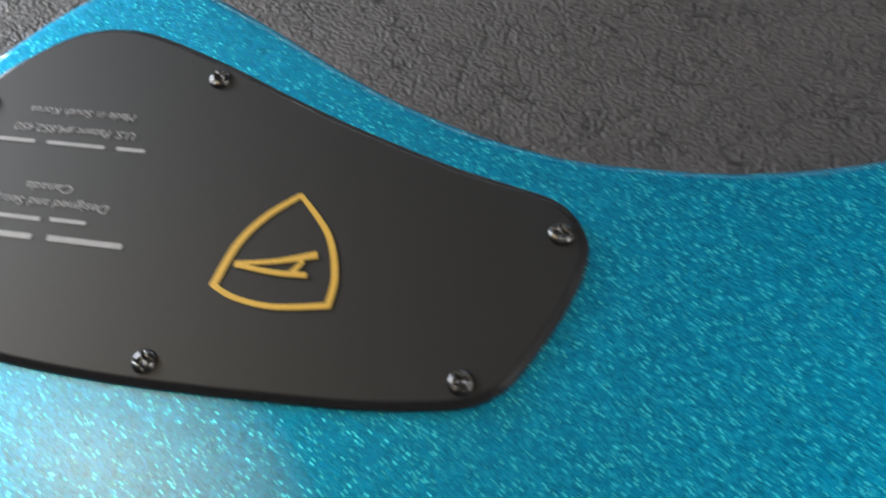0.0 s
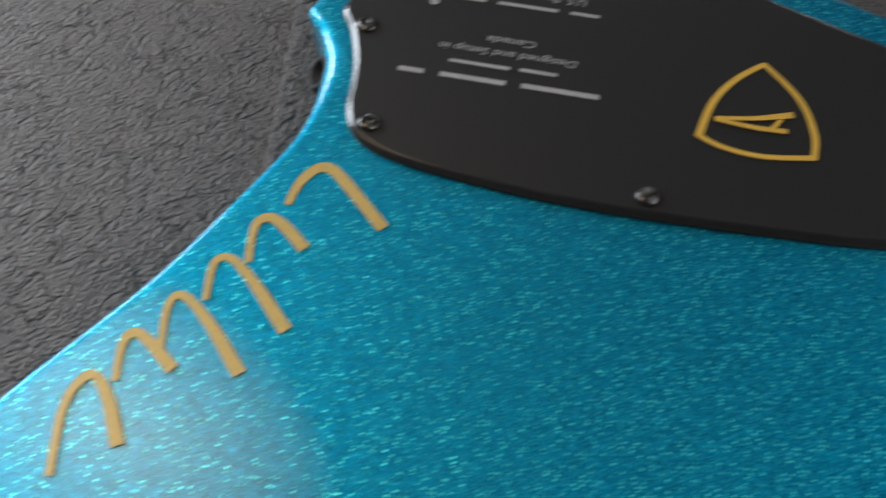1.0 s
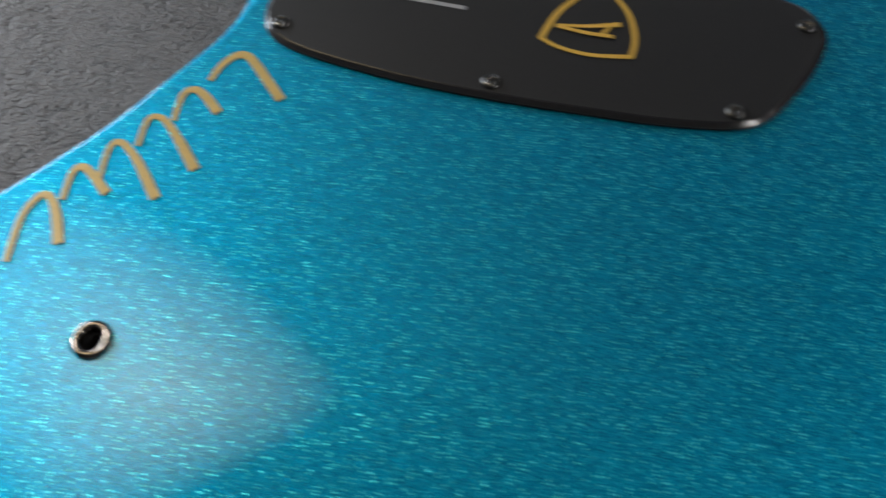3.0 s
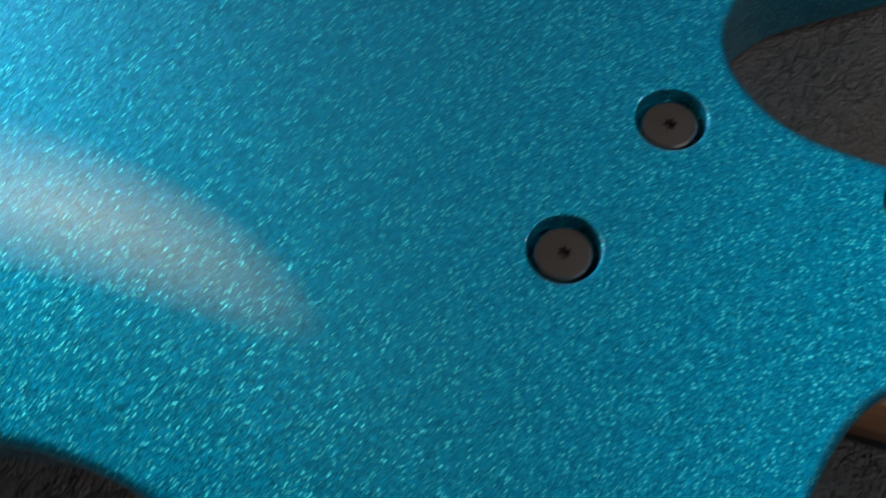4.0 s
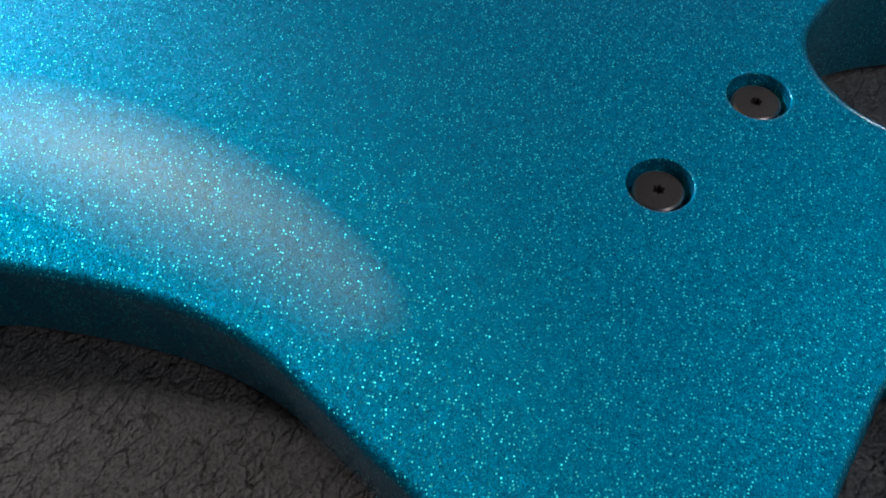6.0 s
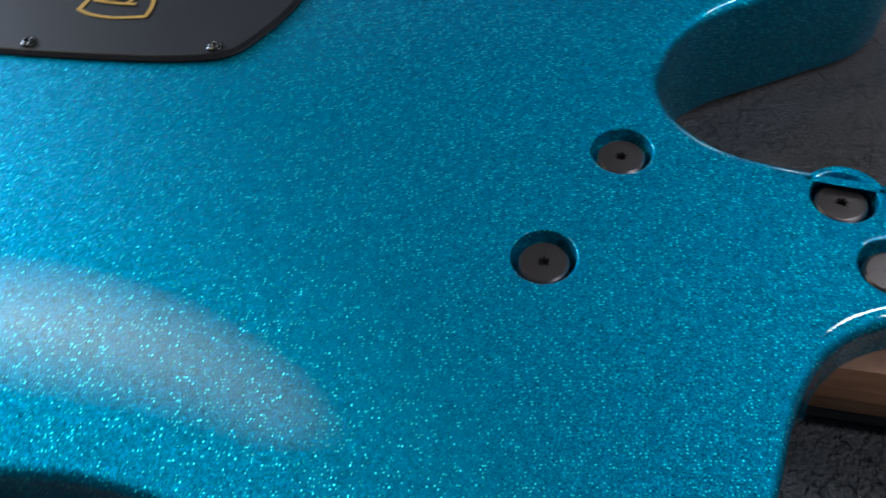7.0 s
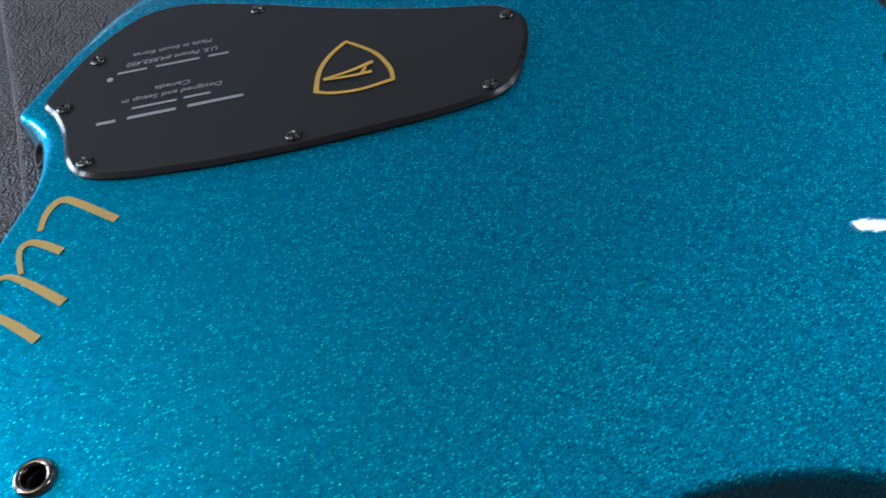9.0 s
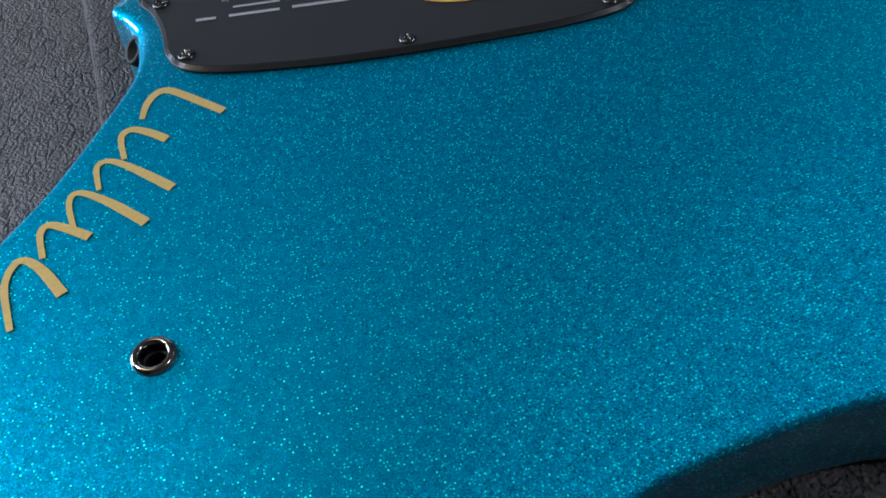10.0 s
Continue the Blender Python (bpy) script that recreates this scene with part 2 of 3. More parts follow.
NX0, NX1, NZ0, NZ1 = -0.42, 1.02, 0.36, 1.12
for b in ((X0 - T, Y1, Z0, NX0, Y1 + T, Z1), (NX1, Y1, Z0, X1 + T, Y1 + T, Z1), (NX0, Y1, Z0, NX1, Y1 + T, NZ0), (NX0, Y1, NZ1, NX1, Y1 + T, Z1)):
    part("wall_piece", box(bmesh.new(), *b), WALL, wall_north, smooth=False)
window = tagged(new("window_1"), "white framed window letting in daylight", "window", kind="structure")
for b in ((X0 - 0.07, WY0, WZ0, X0 - 0.02, WY0 + 0.05, WZ1), (X0 - 0.07, WY1 - 0.05, WZ0, X0 - 0.02, WY1, WZ1), (X0 - 0.07, WY0 + 0.05, WZ0, X0 - 0.02, WY1 - 0.05, WZ0 + 0.05), (X0 - 0.07, WY0 + 0.05, WZ1 - 0.05, X0 - 0.02, WY1 - 0.05, WZ1)):
    part("window_frame", box(bmesh.new(), *b, bevel=0.004), FRAME, window, smooth=False)
window = tagged(new("window_2"), "wide white framed window letting in daylight", "window", kind="structure")
for b in ((NX0, Y1 + 0.02, NZ0, NX0 + 0.05, Y1 + 0.07, NZ1), (NX1 - 0.05, Y1 + 0.02, NZ0, NX1, Y1 + 0.07, NZ1), (NX0 + 0.05, Y1 + 0.02, NZ0, NX1 - 0.05, Y1 + 0.07, NZ0 + 0.05), (NX0 + 0.05, Y1 + 0.02, NZ1 - 0.05, NX1 - 0.05, Y1 + 0.07, NZ1)):
    part("window_frame", box(bmesh.new(), *b, bevel=0.004), FRAME, window, smooth=False)

# lamps of the room; the ceiling and wall ones are added, unseen fill
ceiling_fill = tagged(new("ceiling_fill"), "added square white fill lamp overhead, out of view", "lamp")
part("housing", box(bmesh.new(), -0.19, -0.19, 0, 0.19, 0.19, 0.045, 0.005), FRAME, ceiling_fill)
ceiling_fill.matrix_world = pose(1.40, -0.75, 1.855)
# unseen housing made up for the left fill light
wall_fill = tagged(new("wall_fill"), "added square white fill lamp high on the wall, out of view", "lamp")
part("lamp_head", box(bmesh.new(), -0.17, -0.17, 0.012, 0.17, 0.17, 0.05, 0.005), FRAME, wall_fill).matrix_world = look((-1.50, 0.42, 1.46), (0, 0, 0.045))
part("bracket", box(bmesh.new(), -1.6, 0.40, 1.47, -1.52, 0.44, 1.51, 0.004), FRAME, wall_fill)

PENDANT = Vector((-0.50, 0.185, 0.78))
pendant = tagged(new("pendant_lamp"), "long glowing paper lamp shade on a cord", "lamp")
bm = bmesh.new()
lathe(bm, [(0, 0.0), (0.25, 0.002), (0.5, 0.008), (0.75, 0.018), (0.95, 0.03), (1.0, 0.05), (0.95, 0.07), (0, 0.10)], 64)
shade = part("shade", bm, glow("paper_shade_glow", (1.0, 0.78, 0.45), 5.1, True), pendant)
shade.matrix_world = look(PENDANT, (-0.1, 0.0, 0.045)) @ pose(0, 0, 0, 180) @ Matrix.Diagonal((0.18, 0.29, 0.17, 1)) @ pose(0, 0, 0, 180)
part("cord", box(bmesh.new(), -0.504, 0.181, 0.82, -0.496, 0.189, 1.90), DARK, pendant)

bar = tagged(new("desk_lamp"), "slim work lamp with a bright strip", "lamp")
BAR = Vector((0.312, 0.116, 0.366))
bm = box(bmesh.new(), 0, -0.007, 0, 0.16, 0.007, 0.003, 0.001)
strip = part("strip", bm, glow("led_strip_glow", (1.0, 0.98, 0.95), 45.0), bar)
strip.matrix_world = Matrix.Translation(BAR) @ pose(0, 0, 0, 0, 0, -15)
bm = box(bmesh.new(), -0.006, -0.010, 0.006, 0.19, 0.010, 0.02, 0.002)
part("lamp_arm", bm, DARK, bar).matrix_world = Matrix.Translation(BAR) @ pose(0, 0, 0, 0, 0, -15)
part("stand", box(bmesh.new(), 0.498, 0.064, 0.0, 0.513, 0.079, 0.386, 0.002), DARK, bar)
part("foot", box(bmesh.new(), 0.456, 0.022, -0.002, 0.556, 0.122, 0.012, 0.004), DARK, bar)

# ---- leather bench ----
bench = tagged(new("bench"), "black grained leather bench under the guitar", "bench")
bm = bmesh.new()
NU, NV = 180, 150
BX0, BX1, BY0, BY1 = -0.75, 0.75, -0.6, 0.65
grid = []
for j in range(NV + 1):
    for i in range(NU + 1):
        x, y = BX0 + (BX1 - BX0) * i / NU, BY0 + (BY1 - BY0) * j / NV
        edge = min(x - BX0, BX1 - x, y - BY0, BY1 - y)
        z = -0.0012 + 0.0010 * noise.noise((x * 9, y * 9, 0.3)) - 0.05 * max(0, 1 - edge / 0.05) ** 2
        grid.append(bm.verts.new((x, y, min(z, -0.0003))))
for j in range(NV):
    for i in range(NU):
        k = j * (NU + 1) + i
        bm.faces.new((grid[k], grid[k + 1], grid[k + NU + 2], grid[k + NU + 1]))
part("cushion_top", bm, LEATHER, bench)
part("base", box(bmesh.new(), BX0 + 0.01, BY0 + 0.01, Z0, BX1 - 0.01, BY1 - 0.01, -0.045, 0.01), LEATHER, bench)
# overlapping leather panel with a rolled edge
bm = bmesh.new()
flap = []
for j in range(61):
    f = j / 60
    y = 0.085 + 0.40 * f
    x = -0.1745 + 0.009 * f + 0.0012 * math.sin(9 * f)
    flap.append([bm.verts.new((x + dx, y, z)) for dx, z in ((0, -0.002), (-0.0008, 0.0009), (0.0004, 0.0028), (0.0022, 0.0033), (0.006, 0.0024), (0.03, 0.0010), (0.09, -0.0022))])
for a, b in zip(flap, flap[1:]):
    for k in range(6):
        bm.faces.new((a[k], a[k + 1], b[k + 1], b[k]))
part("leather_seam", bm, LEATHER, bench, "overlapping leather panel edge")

# ---- bass guitar ----
H = 45 * MM
guitar = tagged(new("bass_guitar"), "teal metal-flake electric bass guitar lying face down", "guitar")
TREBLE = [(-157, 111), (-149, 121), (-140, 131), (-129, 142.5), (-117, 153), (-105, 160.5), (-92, 163.5), (-79, 160.5), (-66, 152.5), (-53, 143), (-37, 130.5), (-22, 120), (-8, 112), (4, 106.5), (18, 101.5), (33, 98.5), (52, 96), (70, 96), (90, 98), (105, 100.5)]
TREBLE_HORN = [(140, 109), (180, 116), (215, 115), (233, 103), (222, 87), (200, 77), (180, 69), (166, 63.5), (155, 57), (146, 48), (140, 37), (137.5, 27), (139.5, 16), (146.5, 5.5), (155, -1.5), (167, -6.5), (180, -10.5), (192, -14)]
HEEL = [(207, -19.5), (214, -27), (212, -45), (203, -54), (190, -58), (178, -61.5), (169, -67), (162, -75), (156, -86), (151.5, -98), (147, -110), (143.5, -122)]
BASS_HORN = [(143, -134), (150, -144), (170, -155), (215, -172), (255, -190), (272, -205), (262, -217), (225, -214), (170, -195), (120, -168), (85, -147)]
WAIST = [(61, -133.2), (45, -124.2), (29, -114.7), (13, -105.8), (-3, -100.4), (-18, -97.6), (-33, -96.6), (-48, -96.5), (-62, -97), (-76, -98.6)]
TAIL = [(-95, -104), (-130, -114), (-170, -124), (-215, -124), (-250, -110), (-266, -88), (-259.2, -64.5), (-247.2, -45.5), (-238.2, -32.5), (-228.2, -18.5), (-218.2, -5.5), (-206.6, 8), (-194.3, 20.7), (-182.2, 33.7), (-169.2, 51), (-163.2, 59.5), (-156.7, 69.5), (-153.2, 78.5), (-152.2, 87.5), (-152.2, 96.5), (-154.2, 104.5)]
OUTLINE = [Vector((x * MM, y * MM)) for x, y in TREBLE + TREBLE_HORN + HEEL + BASS_HORN + WAIST + TAIL]
waist_line = np.array([p for p in spline([Vector((x * MM, y * MM)) for x, y in [(120, -168), (85, -147)] + WAIST + TAIL[:4]], 0.003, False)])
JACK = Vector((-0.153, 0.0935))


def ease(a, b, x):
    t = max(0.0, min(1.0, (x - a) / (b - a)))
    return t * t * (3 - 2 * t)


def drop(x, y):
    """Depth of the belly contour, which falls gently towards the waist."""
    if y > 0.01:
        return 0.0
    d = float(np.sqrt(((waist_line - (x, y)) ** 2).sum(1).min()))
    if d > 0.074:
        return 0.0
    steep, turn, reach = 0.195, 0.022, 0.076
    depth = steep * (reach - d) ** 2 / (2 * (reach - turn)) if d > turn else steep * (0.5 * (reach - turn) + turn - d)
    return depth * ease(-0.17, -0.09, x) * (1 - ease(0.05, 0.16, x))


BOLTS = [(124, -1), (100.5, -38.5), (181.5, -20), (188.5, -43.5)]
STRAP = (-0.165, -0.0315)


def body_mesh():
    bm = bmesh.new()
    ring = spline(OUTLINE, 0.0022)
    nrm = inward(ring)
    n = len(ring)
    radius = [0.003 + 0.0008 * ease(0.09, 0.13, p.x) - 0.0012 * ease(-0.14, -0.17, p.x) + 0.003 * math.exp(-((p - JACK).length / 0.011) ** 2) for p in ring]
    levels = []
    arc = [radians(a) for a in (0, 15, 30, 45, 60, 75, 90)]
    for a in arc:  # lower edge
        levels.append([bm.verts.new((p.x + q.x * 0.003 * (1 - math.sin(a)), p.y + q.y * 0.003 * (1 - math.sin(a)), 0.003 * (1 - math.cos(a)))) for p, q in zip(ring, nrm)])
    for a in reversed(arc):  # upper edge
        lv = []
        for p, q, r in zip(ring, nrm, radius):
            x, y = p.x + q.x * r * (1 - math.sin(a)), p.y + q.y * r * (1 - math.sin(a))
            lv.append(bm.verts.new((x, y, H - r * (1 - math.cos(a)) - drop(x, y))))
        levels.append(lv)
    lv = []
    for p, q, r in zip(ring, nrm, radius):
        x, y = p.x + q.x * (r + 0.0013), p.y + q.y * (r + 0.0013)
        lv.append(bm.verts.new((x, y, H - drop(x, y))))
    levels.append(lv)
    for a, b in zip(levels, levels[1:]):
        bridge(bm, a, b)
    bm.faces.new(list(reversed(levels[0])))
    top = levels[-1]
    inner = [v.co.copy() for v in top]
    # flat top with the bored holes left open
    holes = []
    for x, y, r_rim, r_in, depth, soft_r in [(bx * MM, by * MM, 0.0088, 0.0086, 0.0085, 0.0007) for bx, by in BOLTS] + [(*STRAP, 0.0040, 0.0040, 0.012, 0.0003)]:
        seg = 40
        circles = []
        prof = [(r_rim + soft_r + 0.0014, 0.0), (r_rim + soft_r + 0.0002, 0.0), (r_rim + 0.45 * soft_r, -0.12 * soft_r), (r_rim + 0.12 * soft_r, -0.45 * soft_r), (r_rim, -soft_r), (r_in, -depth), (0.0005, -depth)]
        for r, z in prof:
            circles.append([bm.verts.new((x + r * math.cos(2 * math.pi * k / seg), y + r * math.sin(2 * math.pi * k / seg), H + z - drop(x, y))) for k in range(seg)])
        for a, b in zip(circles, circles[1:]):
            bridge(bm, a, b)
        bm.faces.new(circles[-1])
        holes.append((x, y, r_rim + soft_r + 0.0014, circles[0]))
    verts, coords, edges = list(top), [c.xy for c in inner], [(i, (i + 1) % n) for i in range(n)]
    for x, y, r, circle in holes:
        s = len(verts)
        verts += circle
        coords += [v.co.xy for v in circle]
        edges += [(s + i, s + (i + 1) % len(circle)) for i in range(len(circle))]
    flat = np.array([(c.x, c.y) for c in inner])
    gx = np.arange(-0.27, 0.275, 0.006)
    for x in gx:
        for y in np.arange(-0.22, 0.165, 0.006):
            cross = (flat[:, 1] > y) != (np.roll(flat[:, 1], -1) > y)
            xs = flat[:, 0] + (y - flat[:, 1]) / (np.roll(flat[:, 1], -1) - flat[:, 1] + 1e-12) * (np.roll(flat[:, 0], -1) - flat[:, 0])
            if (cross & (xs > x)).sum() % 2 and ((flat - (x, y)) ** 2).sum(1).min() > 0.003 ** 2 and all((x - hx) ** 2 + (y - hy) ** 2 > (r + 0.002) ** 2 for hx, hy, r, _ in holes):
                verts.append(bm.verts.new((x, y, H - drop(x, y))))
                coords.append(Vector((x, y)))
    from_2d = geometry.delaunay_2d_cdt(coords, edges, [], 0, 1e-7)
    for tri in from_2d[2]:
        mid = sum((from_2d[0][k] for k in tri), Vector((0, 0))) / 3
        if any((mid.x - hx) ** 2 + (mid.y - hy) ** 2 < (r * 0.985) ** 2 for hx, hy, r, _ in holes):
            continue
        cross = (flat[:, 1] > mid.y) != (np.roll(flat[:, 1], -1) > mid.y)
        xs = flat[:, 0] + (mid.y - flat[:, 1]) / (np.roll(flat[:, 1], -1) - flat[:, 1] + 1e-12) * (np.roll(flat[:, 0], -1) - flat[:, 0])
        if not (cross & (xs > mid.x)).sum() % 2:
            continue
        for k in tri:
            if not from_2d[3][k]:
                c = from_2d[0][k]
                from_2d[3][k].append(len(verts))
                verts.append(bm.verts.new((c.x, c.y, H - drop(c.x, c.y))))
        try:
            bm.faces.new([verts[from_2d[3][k][0]] for k in tri])
        except ValueError:
            pass
    return bm


body = part("body", body_mesh(), PAINT, guitar, "glossy teal metal-flake solid body")


# control cover
COVER = [(-147.5, 110), (-141, 119), (-134, 126.5), (-126, 134), (-116, 141), (-106, 145.4), (-95, 145.8), (-83.5, 142.2), (-64.4, 131.8), (-49.4, 122.3), (-34.4, 113.3), (-19.4, 105.1), (-6.5, 98.6),
         (4.5, 94), (13.4, 90), (18, 85.5), (20.5, 79), (19.3, 72.5), (15.2, 64), (9, 55), (3, 48), (-3, 44.8), (-11, 43.8), (-27, 44.2), (-44, 46), (-62, 48.2), (-80, 50.8), (-98, 54.2), (-115, 58.4),
         (-128, 62.3), (-137, 66.3), (-142, 71), (-144, 78), (-143.5, 86), (-143.5, 93), (-145, 102)]
CT = H + 2.0 * MM


def cover_mesh():
    bm = bmesh.new()
    ring = spline([Vector((x * MM, y * MM)) for x, y in COVER], 0.0012)
    nrm = inward(ring)
    levels = [[bm.verts.new((p.x + q.x * d, p.y + q.y * d, z)) for p, q in zip(ring, nrm)] for d, z in ((0, H + 0.0002), (0, H + 0.0009), (0.0002, H + 0.0011), (0.0014, CT - 0.00010), (0.0018, CT))]
    for a, b in zip(levels, levels[1:]):
        bridge(bm, a, b)
    bm.faces.new(levels[-1])
    bm.faces.ensure_lookup_table()
    for f in bm.faces[2 * len(ring):-1]:
        f.material_index = 1
    return bm


cover = part("control_cover", cover_mesh(), PLATE, guitar, "satin black plastic control cover plate", smooth=False)
cover.data.materials.append(EDGE)


def screw_mesh():
    """Oval-head screw with a cross recess."""
    bm = bmesh.new()
    seg = 48
    rings = []
    for r, z in ((0.0028, -0.0004), (0.0028, 0.0002), (0.0025, 0.0006), (0.0019, 0.0009), (0.0014, 0.00105), (0.0009, 0.00112), (0.00045, 0.00114)):
        ring = []
        for k in range(seg):
            a = 2 * math.pi * k / seg
            w = min(abs(math.sin(a)), abs(math.cos(a))) * r
            sunk = 0.0011 if (w < 0.00034 and r < 0.0018) else 0.0
            ring.append(bm.verts.new((r * math.cos(a), r * math.sin(a), z - sunk)))
        rings.append(ring)
    for a, b in zip(rings, rings[1:]):
        bridge(bm, a, b)
    tip = bm.verts.new((0, 0, 0.0))
    for k in range(seg):
        bm.faces.new((rings[-1][k], rings[-1][(k + 1) % seg], tip))
    return bm


SCREWS = [(-138, 73.5, 20), (-141, 103.5, 65), (-126.5, 124.5, 10), (-66, 127, 40), (15, 81, 75), (-6, 49, 30), (-73, 55, 5)]
first = part("cover_screw", screw_mesh(), SCREW_STEEL, cover, "dark steel cross-head screw")
first.matrix_basis = pose(SCREWS[0][0] * MM, SCREWS[0][1] * MM, CT, 0, 0, SCREWS[0][2])
for x, y, a in SCREWS[1:]:
    ob = new("cover_screw", first.data)
    ob.parent = cover
    ob["label"] = "dark steel cross-head screw"
    ob.matrix_basis = pose(x * MM, y * MM, CT, 0, 0, a)


def ribbon(bm, points, widths, z, thick=0.00012):
    """A flat painted stroke with its own width along the way."""
    line = spline([Vector((x * MM, y * MM)) for x, y in points], 0.0005, False)
    n = len(line)
    left, right = [], []
    for i, p in enumerate(line):
        d = (line[min(i + 1, n - 1)] - line[max(i - 1, 0)]).normalized()
        w = np.interp(i / (n - 1), np.linspace(0, 1, len(widths)), widths) * MM / 2
        s = Vector((-d.y, d.x)) * w
        left.append(p + s)
        right.append(p - s)
    edge = left + right[::-1]
    low = [bm.verts.new((p.x, p.y, z - drop(p.x, p.y))) for p in edge]
    up = [bm.verts.new((p.x, p.y, z + thick - drop(p.x, p.y))) for p in edge]
    m = len(edge)
    bridge(bm, low, up)
    for i in range(n - 1):
        bm.faces.new((up[i], up[i + 1], up[m - 2 - i], up[m - 1 - i]))


def stroke(name, points, widths, z, mat, parent, label):
    bm = bmesh.new()
    ribbon(bm, points, widths, z)
    return part(name, bm, mat, parent, label, smooth=False)


# gold ornament of slanted hooked bars near the tail
SWEEP = "gold painted ornamental stroke"
for i, (pts, w) in enumerate((([(-155.3, 51.5), (-153, 57.5), (-149.5, 61.3), (-146.5, 61.5), (-143, 58.5), (-132.7, 46)], (1.6, 2.2, 2.6, 2.8, 2.8, 2.8)),
               ([(-150, 40.2), (-155, 45.6), (-159, 48), (-162, 45.5), (-162.3, 36.5)], (2.8, 2.7, 2.2, 1.6, 1.6)),
               ([(-151.8, 20.5), (-160, 31.2), (-166, 37.2), (-169.8, 36), (-170.3, 27)], (3.0, 2.8, 2.2, 1.6, 1.4)),
               ([(-160.3, 10.5), (-169, 22.2), (-175.5, 28), (-178.3, 25), (-178, 15)], (3.0, 2.8, 2.2, 1.6, 1.4)),
               ([(-174.5, 11), (-180, 16.4), (-184, 19), (-186.3, 16.5), (-186.3, 8)], (2.8, 2.7, 2.2, 1.6, 1.6)),
               ([(-182.8, -5.5), (-186.5, 3.5), (-190, 8.6), (-193, 8.6), (-195.8, 2), (-195.3, -12)], (3.0, 2.8, 2.2, 1.8, 1.8, 1.6)))):
    stroke("ornament", pts, w, H + 0.00012 + 0.00004 * i, GOLD, guitar, SWEEP)

# printed emblem on the cover: three bowed sides and a slanted mark
EM = "gold printed emblem line"
for i, (pts, w) in enumerate((([(-42.5, 93.2), (-50, 88.3), (-56, 81.5), (-60.3, 71.6)], (1.3, 1.5, 1.7, 1.8)),
               ([(-60.3, 72), (-55, 68.8), (-46, 66.4), (-34, 66.3)], (1.3, 1.2, 1.3, 1.4)),
               ([(-34.4, 66), (-33.3, 73), (-35.5, 83), (-42.6, 93.4)], (1.5, 1.5, 1.35, 1.1)),
               ([(-56, 77), (-47, 77), (-37.5, 78.2)], (0.9, 1.2, 1.7)), ([(-56, 76.6), (-47, 74.4), (-39.5, 73.4)], (1.0, 1.2, 1.3)), ([(-43, 74), (-40.5, 76.8)], (1.3, 1.0)))):
    stroke("emblem", pts, w, CT + 0.00012 + 0.00004 * i, LOGO_GOLD, cover, EM)


def lettering(text, centre, angle, width, size):
    """Raised print in the built-in font, set to a width."""
    cu = bpy.data.curves.new("lettering", "FONT")
    cu.body, cu.size, cu.shear, cu.align_x = text, 1.0, 0.18, "CENTER"
    cu.extrude = 0.02
    ob = new("lettering", cu)
    bpy.context.view_layer.update()
    me = bpy.data.meshes.new_from_object(ob.evaluated_get(bpy.context.evaluated_depsgraph_get()))
    bpy.data.objects.remove(ob)
    xs = [v.co.x for v in me.vertices]
    me.transform(Matrix.Diagonal((width / (max(xs) - min(xs)), size, size, 1)))
    ob = new("lettering", me)
    me.materials.clear()
    me.materials.append(PRINT)
    ob.parent = cover
    ob["label"] = "small silver printed lettering"
    ob.matrix_basis = pose(centre[0] * MM, centre[1] * MM, CT + 0.0001, 0, 0, angle) @ Matrix.Translation((0, -size * 0.33, 0))


def print_bar(centre, angle, width, height):
    bm = box(bmesh.new(), -width / 2, -height / 2, 0.00004, width / 2, height / 2, 0.00016)
    ob = part("print_bar", bm, PRINT, cover, "silver printed bar", smooth=False)
    ob.matrix_basis = pose(centre[0] * MM, centre[1] * MM, CT, 0, 0, angle)


A = 170.5
lettering("Designed and Setup in", (-105, 94.6), A, 0.0345, 0.0030)
lettering("Canada", (-104, 98.6), A, 0.0122, 0.0030)
lettering("U.S. Patent #4,852,450", (-101, 114.2), A, 0.0325, 0.0030)
lettering("Made in South Korea", (-100, 119.2), A, 0.0285, 0.0028)


def bars(start, end, lengths, height):
    """Print that cannot be repeated: a row of plain bars, word by word."""
    a, b = Vector(start), Vector(end)
    total = sum(lengths) + 0.09 * (len(lengths) - 1)
    at = 0.0
    for q in lengths:
        mid = a.lerp(b, (at + q / 2) / total)
        print_bar(mid, A, (b - a).length * q / total * MM, height)
        at += q + 0.09


bars((-83, 82.2), (-132, 90), (0.42, 0.36, 0.14), 0.0014)
bars((-93, 88.6), (-119.5, 92.6), (0.34, 0.56), 0.0010)
bars((-82, 107.2), (-121, 113.6), (0.2, 0.42, 0.28), 0.0010)
bm = bmesh.new()
lathe(bm, [(0, 0.00016), (0.0011, 0.00016), (0.0011, 0.0)], 20)
part("print_dot", bm, PRINT, cover, "small silver printed dot", smooth=False).matrix_basis = pose(-124 * MM, 111.5 * MM, CT + 0.00004)


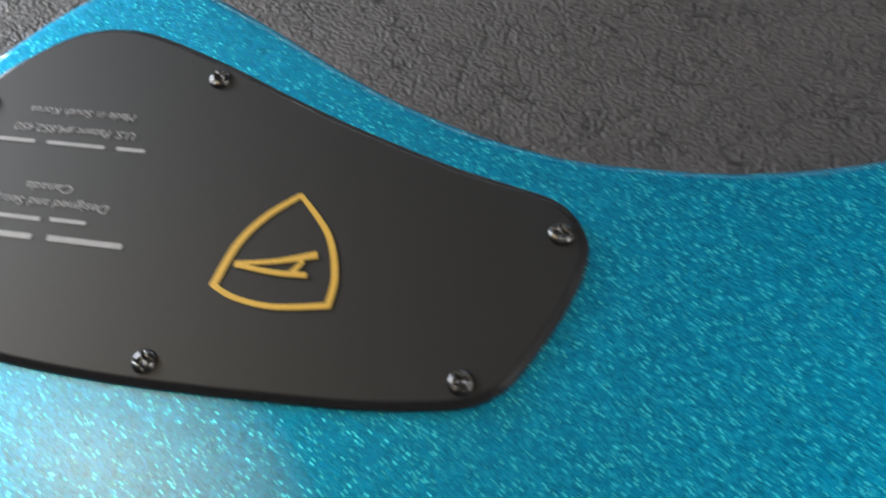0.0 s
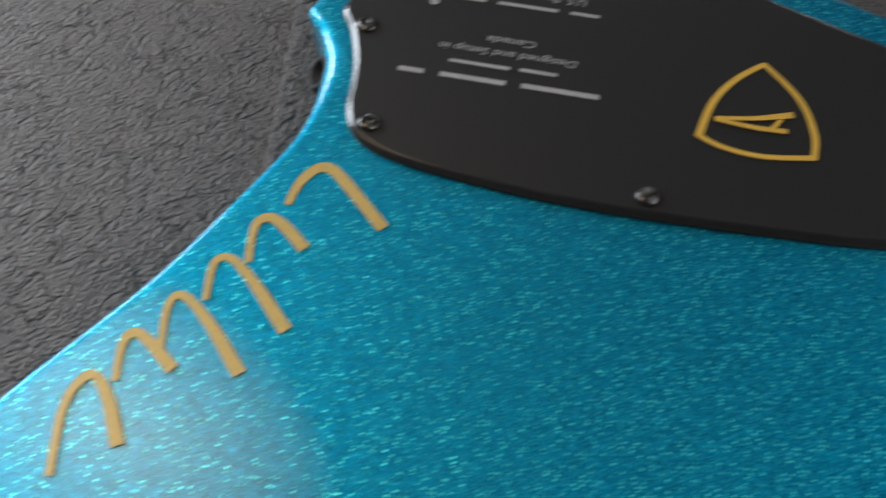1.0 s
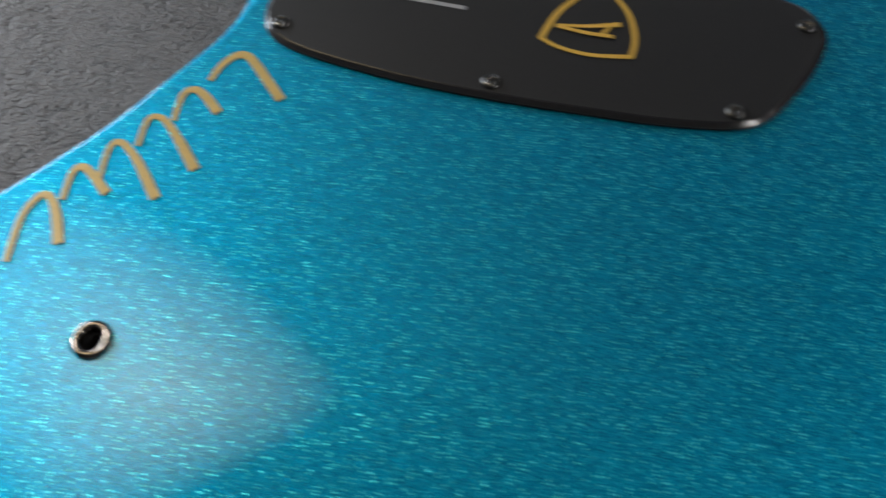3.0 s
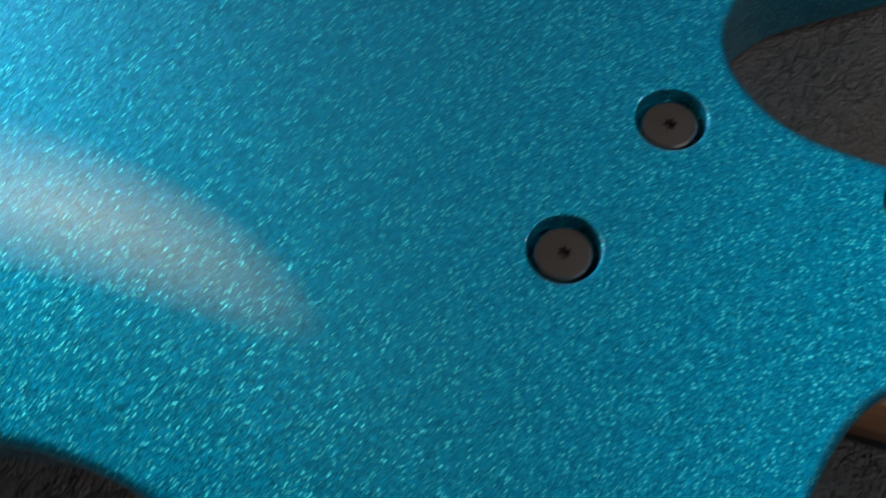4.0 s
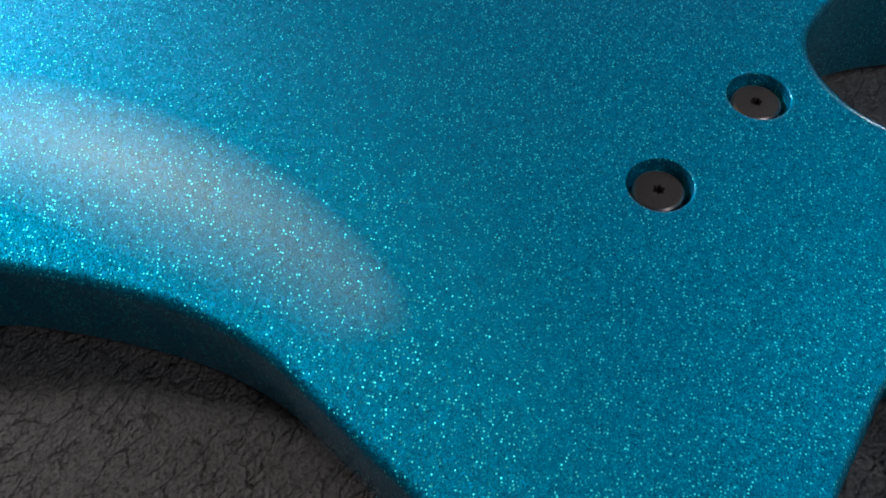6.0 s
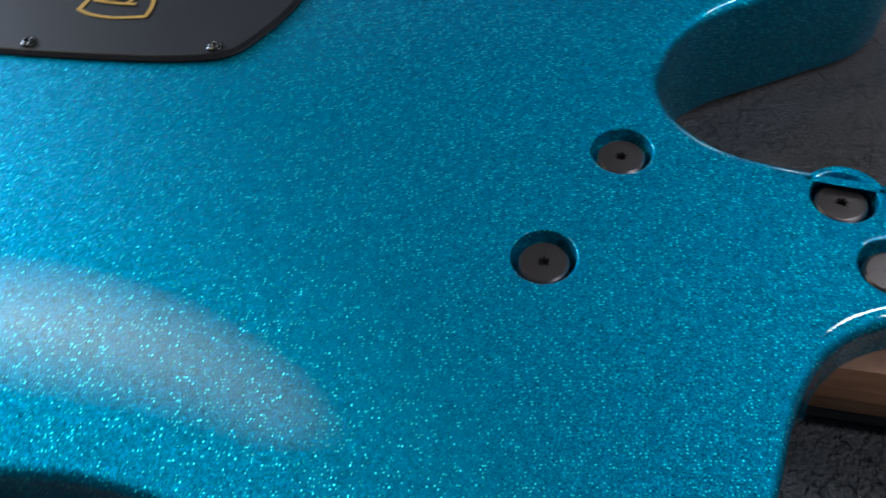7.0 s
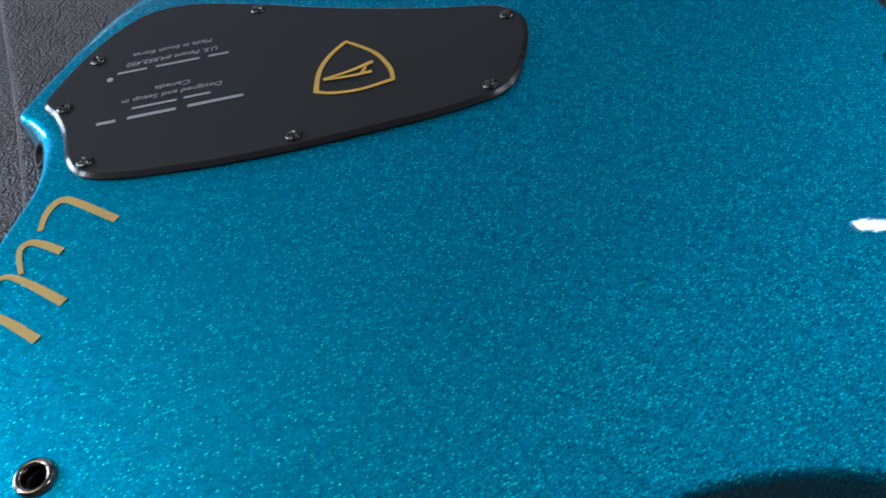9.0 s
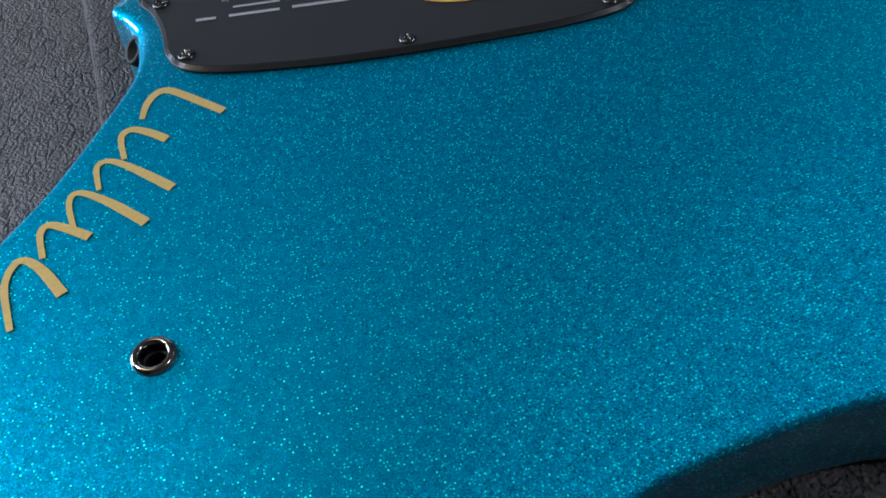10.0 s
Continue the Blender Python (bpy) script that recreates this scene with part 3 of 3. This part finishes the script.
def bolt_mesh():
    """Flat round bolt head with a rounded edge and a six-lobed socket."""
    bm = bmesh.new()
    seg = 48
    prof = [(0.0069, -0.004), (0.0069, -0.0008), (0.0068, -0.0005), (0.0062, -0.00005), (0.0059, 0.0), (0.0050, 0.0)]
    rings = [[bm.verts.new((r * math.cos(2 * math.pi * k / seg), r * math.sin(2 * math.pi * k / seg), z)) for k in range(seg)] for r, z in prof]
    for s, z in ((1.5, 0.0), (1.15, 0.0), (1.0, -0.0003), (0.95, -0.0022)):
        rings.append([bm.verts.new(((0.0014 + 0.00028 * math.cos(6 * a)) * s * math.cos(a), (0.0014 + 0.00028 * math.cos(6 * a)) * s * math.sin(a), z)) for a in (2 * math.pi * k / seg for k in range(seg))])
    for a, b in zip(rings, rings[1:]):
        bridge(bm, a, b)
    bm.faces.new(rings[-1])
    return bm


bolt = part("neck_bolt", bolt_mesh(), BLACK_STEEL, guitar, "dark round neck bolt in a bored recess", smooth=False)
bolt.matrix_basis = pose(BOLTS[0][0] * MM, BOLTS[0][1] * MM, H - 0.0025, 0, 0, 12)
for i, (x, y) in enumerate(BOLTS[1:]):
    ob = new("neck_bolt", bolt.data)
    ob.parent = guitar
    ob["label"] = "dark round neck bolt in a bored recess"
    ob.matrix_basis = pose(x * MM, y * MM, H - 0.0025, 0, 0, 25 + 31 * i)

# strap socket: polished ring with a dark stepped bore
bm = bmesh.new()
lathe(bm, [(0.0030, -0.010), (0.0030, -0.0005), (0.0031, 0.0007), (0.0035, 0.0013), (0.0042, 0.0015), (0.0048, 0.0012), (0.0053, 0.0005), (0.0054, -0.0002)], 48)
socket = part("strap_socket", bm, NICKEL, guitar, "polished black-nickel strap socket ring")
socket.matrix_basis = pose(*STRAP, H)
bm = bmesh.new()
lathe(bm, [(0, -0.0075), (0.0012, -0.0075), (0.0012, -0.0062), (0.0020, -0.0062), (0.0020, -0.0075), (0.0029, -0.0075), (0.0029, -0.0030), (0.0026, -0.0028), (0.0026, -0.0022), (0.00295, -0.0020)], 32)
part("bore", bm, DARK, socket, "dark stepped bore")

# jack socket in the scooped edge
bm = bmesh.new()
lathe(bm, [(0, -0.006), (0.0032, -0.006), (0.0032, 0.0003), (0.0042, 0.0006), (0.0048, 0.0002), (0.0050, -0.002)], 32)
jack = part("jack_socket", bm, DARK, guitar, "black output jack socket in the edge")
jack.matrix_world = pose(-0.1534, 0.0938, 0.0392, 0, -50, 8)

# neck with dark fingerboard, entering the heel
NECK = pose(0.112, -0.0205, 0, 0, 0, -10.5)
bm = bmesh.new()
secs = []
for x, w in ((0.02, 0.0345), (0.08, 0.0345), (0.14, 0.034), (0.22, 0.033), (0.34, 0.0305)):
    back = 0.031 - 0.006 * ease(0.12, 0.24, x)
    prof = [(-w, 0.014), (-w, 0.020), (-w + 0.001, 0.0235), (-w + 0.004, back - 0.0025), (-w + 0.009, back - 0.0006), (-w * 0.4, back), (w * 0.4, back), (w - 0.009, back - 0.0006), (w - 0.004, back - 0.0025), (w - 0.001, 0.0235), (w, 0.020), (w, 0.014)]
    secs.append([bm.verts.new((x, y, z)) for y, z in prof])
for a, b in zip(secs, secs[1:]):
    bridge(bm, a, b)
bm.faces.new(secs[0])
bm.faces.new(secs[-1])
neck = part("neck", bm, WOOD, guitar, "brown wooden neck at the heel", smooth=False)
neck.matrix_world = NECK
bm = box(bmesh.new(), 0.02, -0.0338, 0.007, 0.34, 0.0338, 0.0138, 0.001)
part("fingerboard", bm, BOARD, neck, "dark fingerboard", smooth=False)
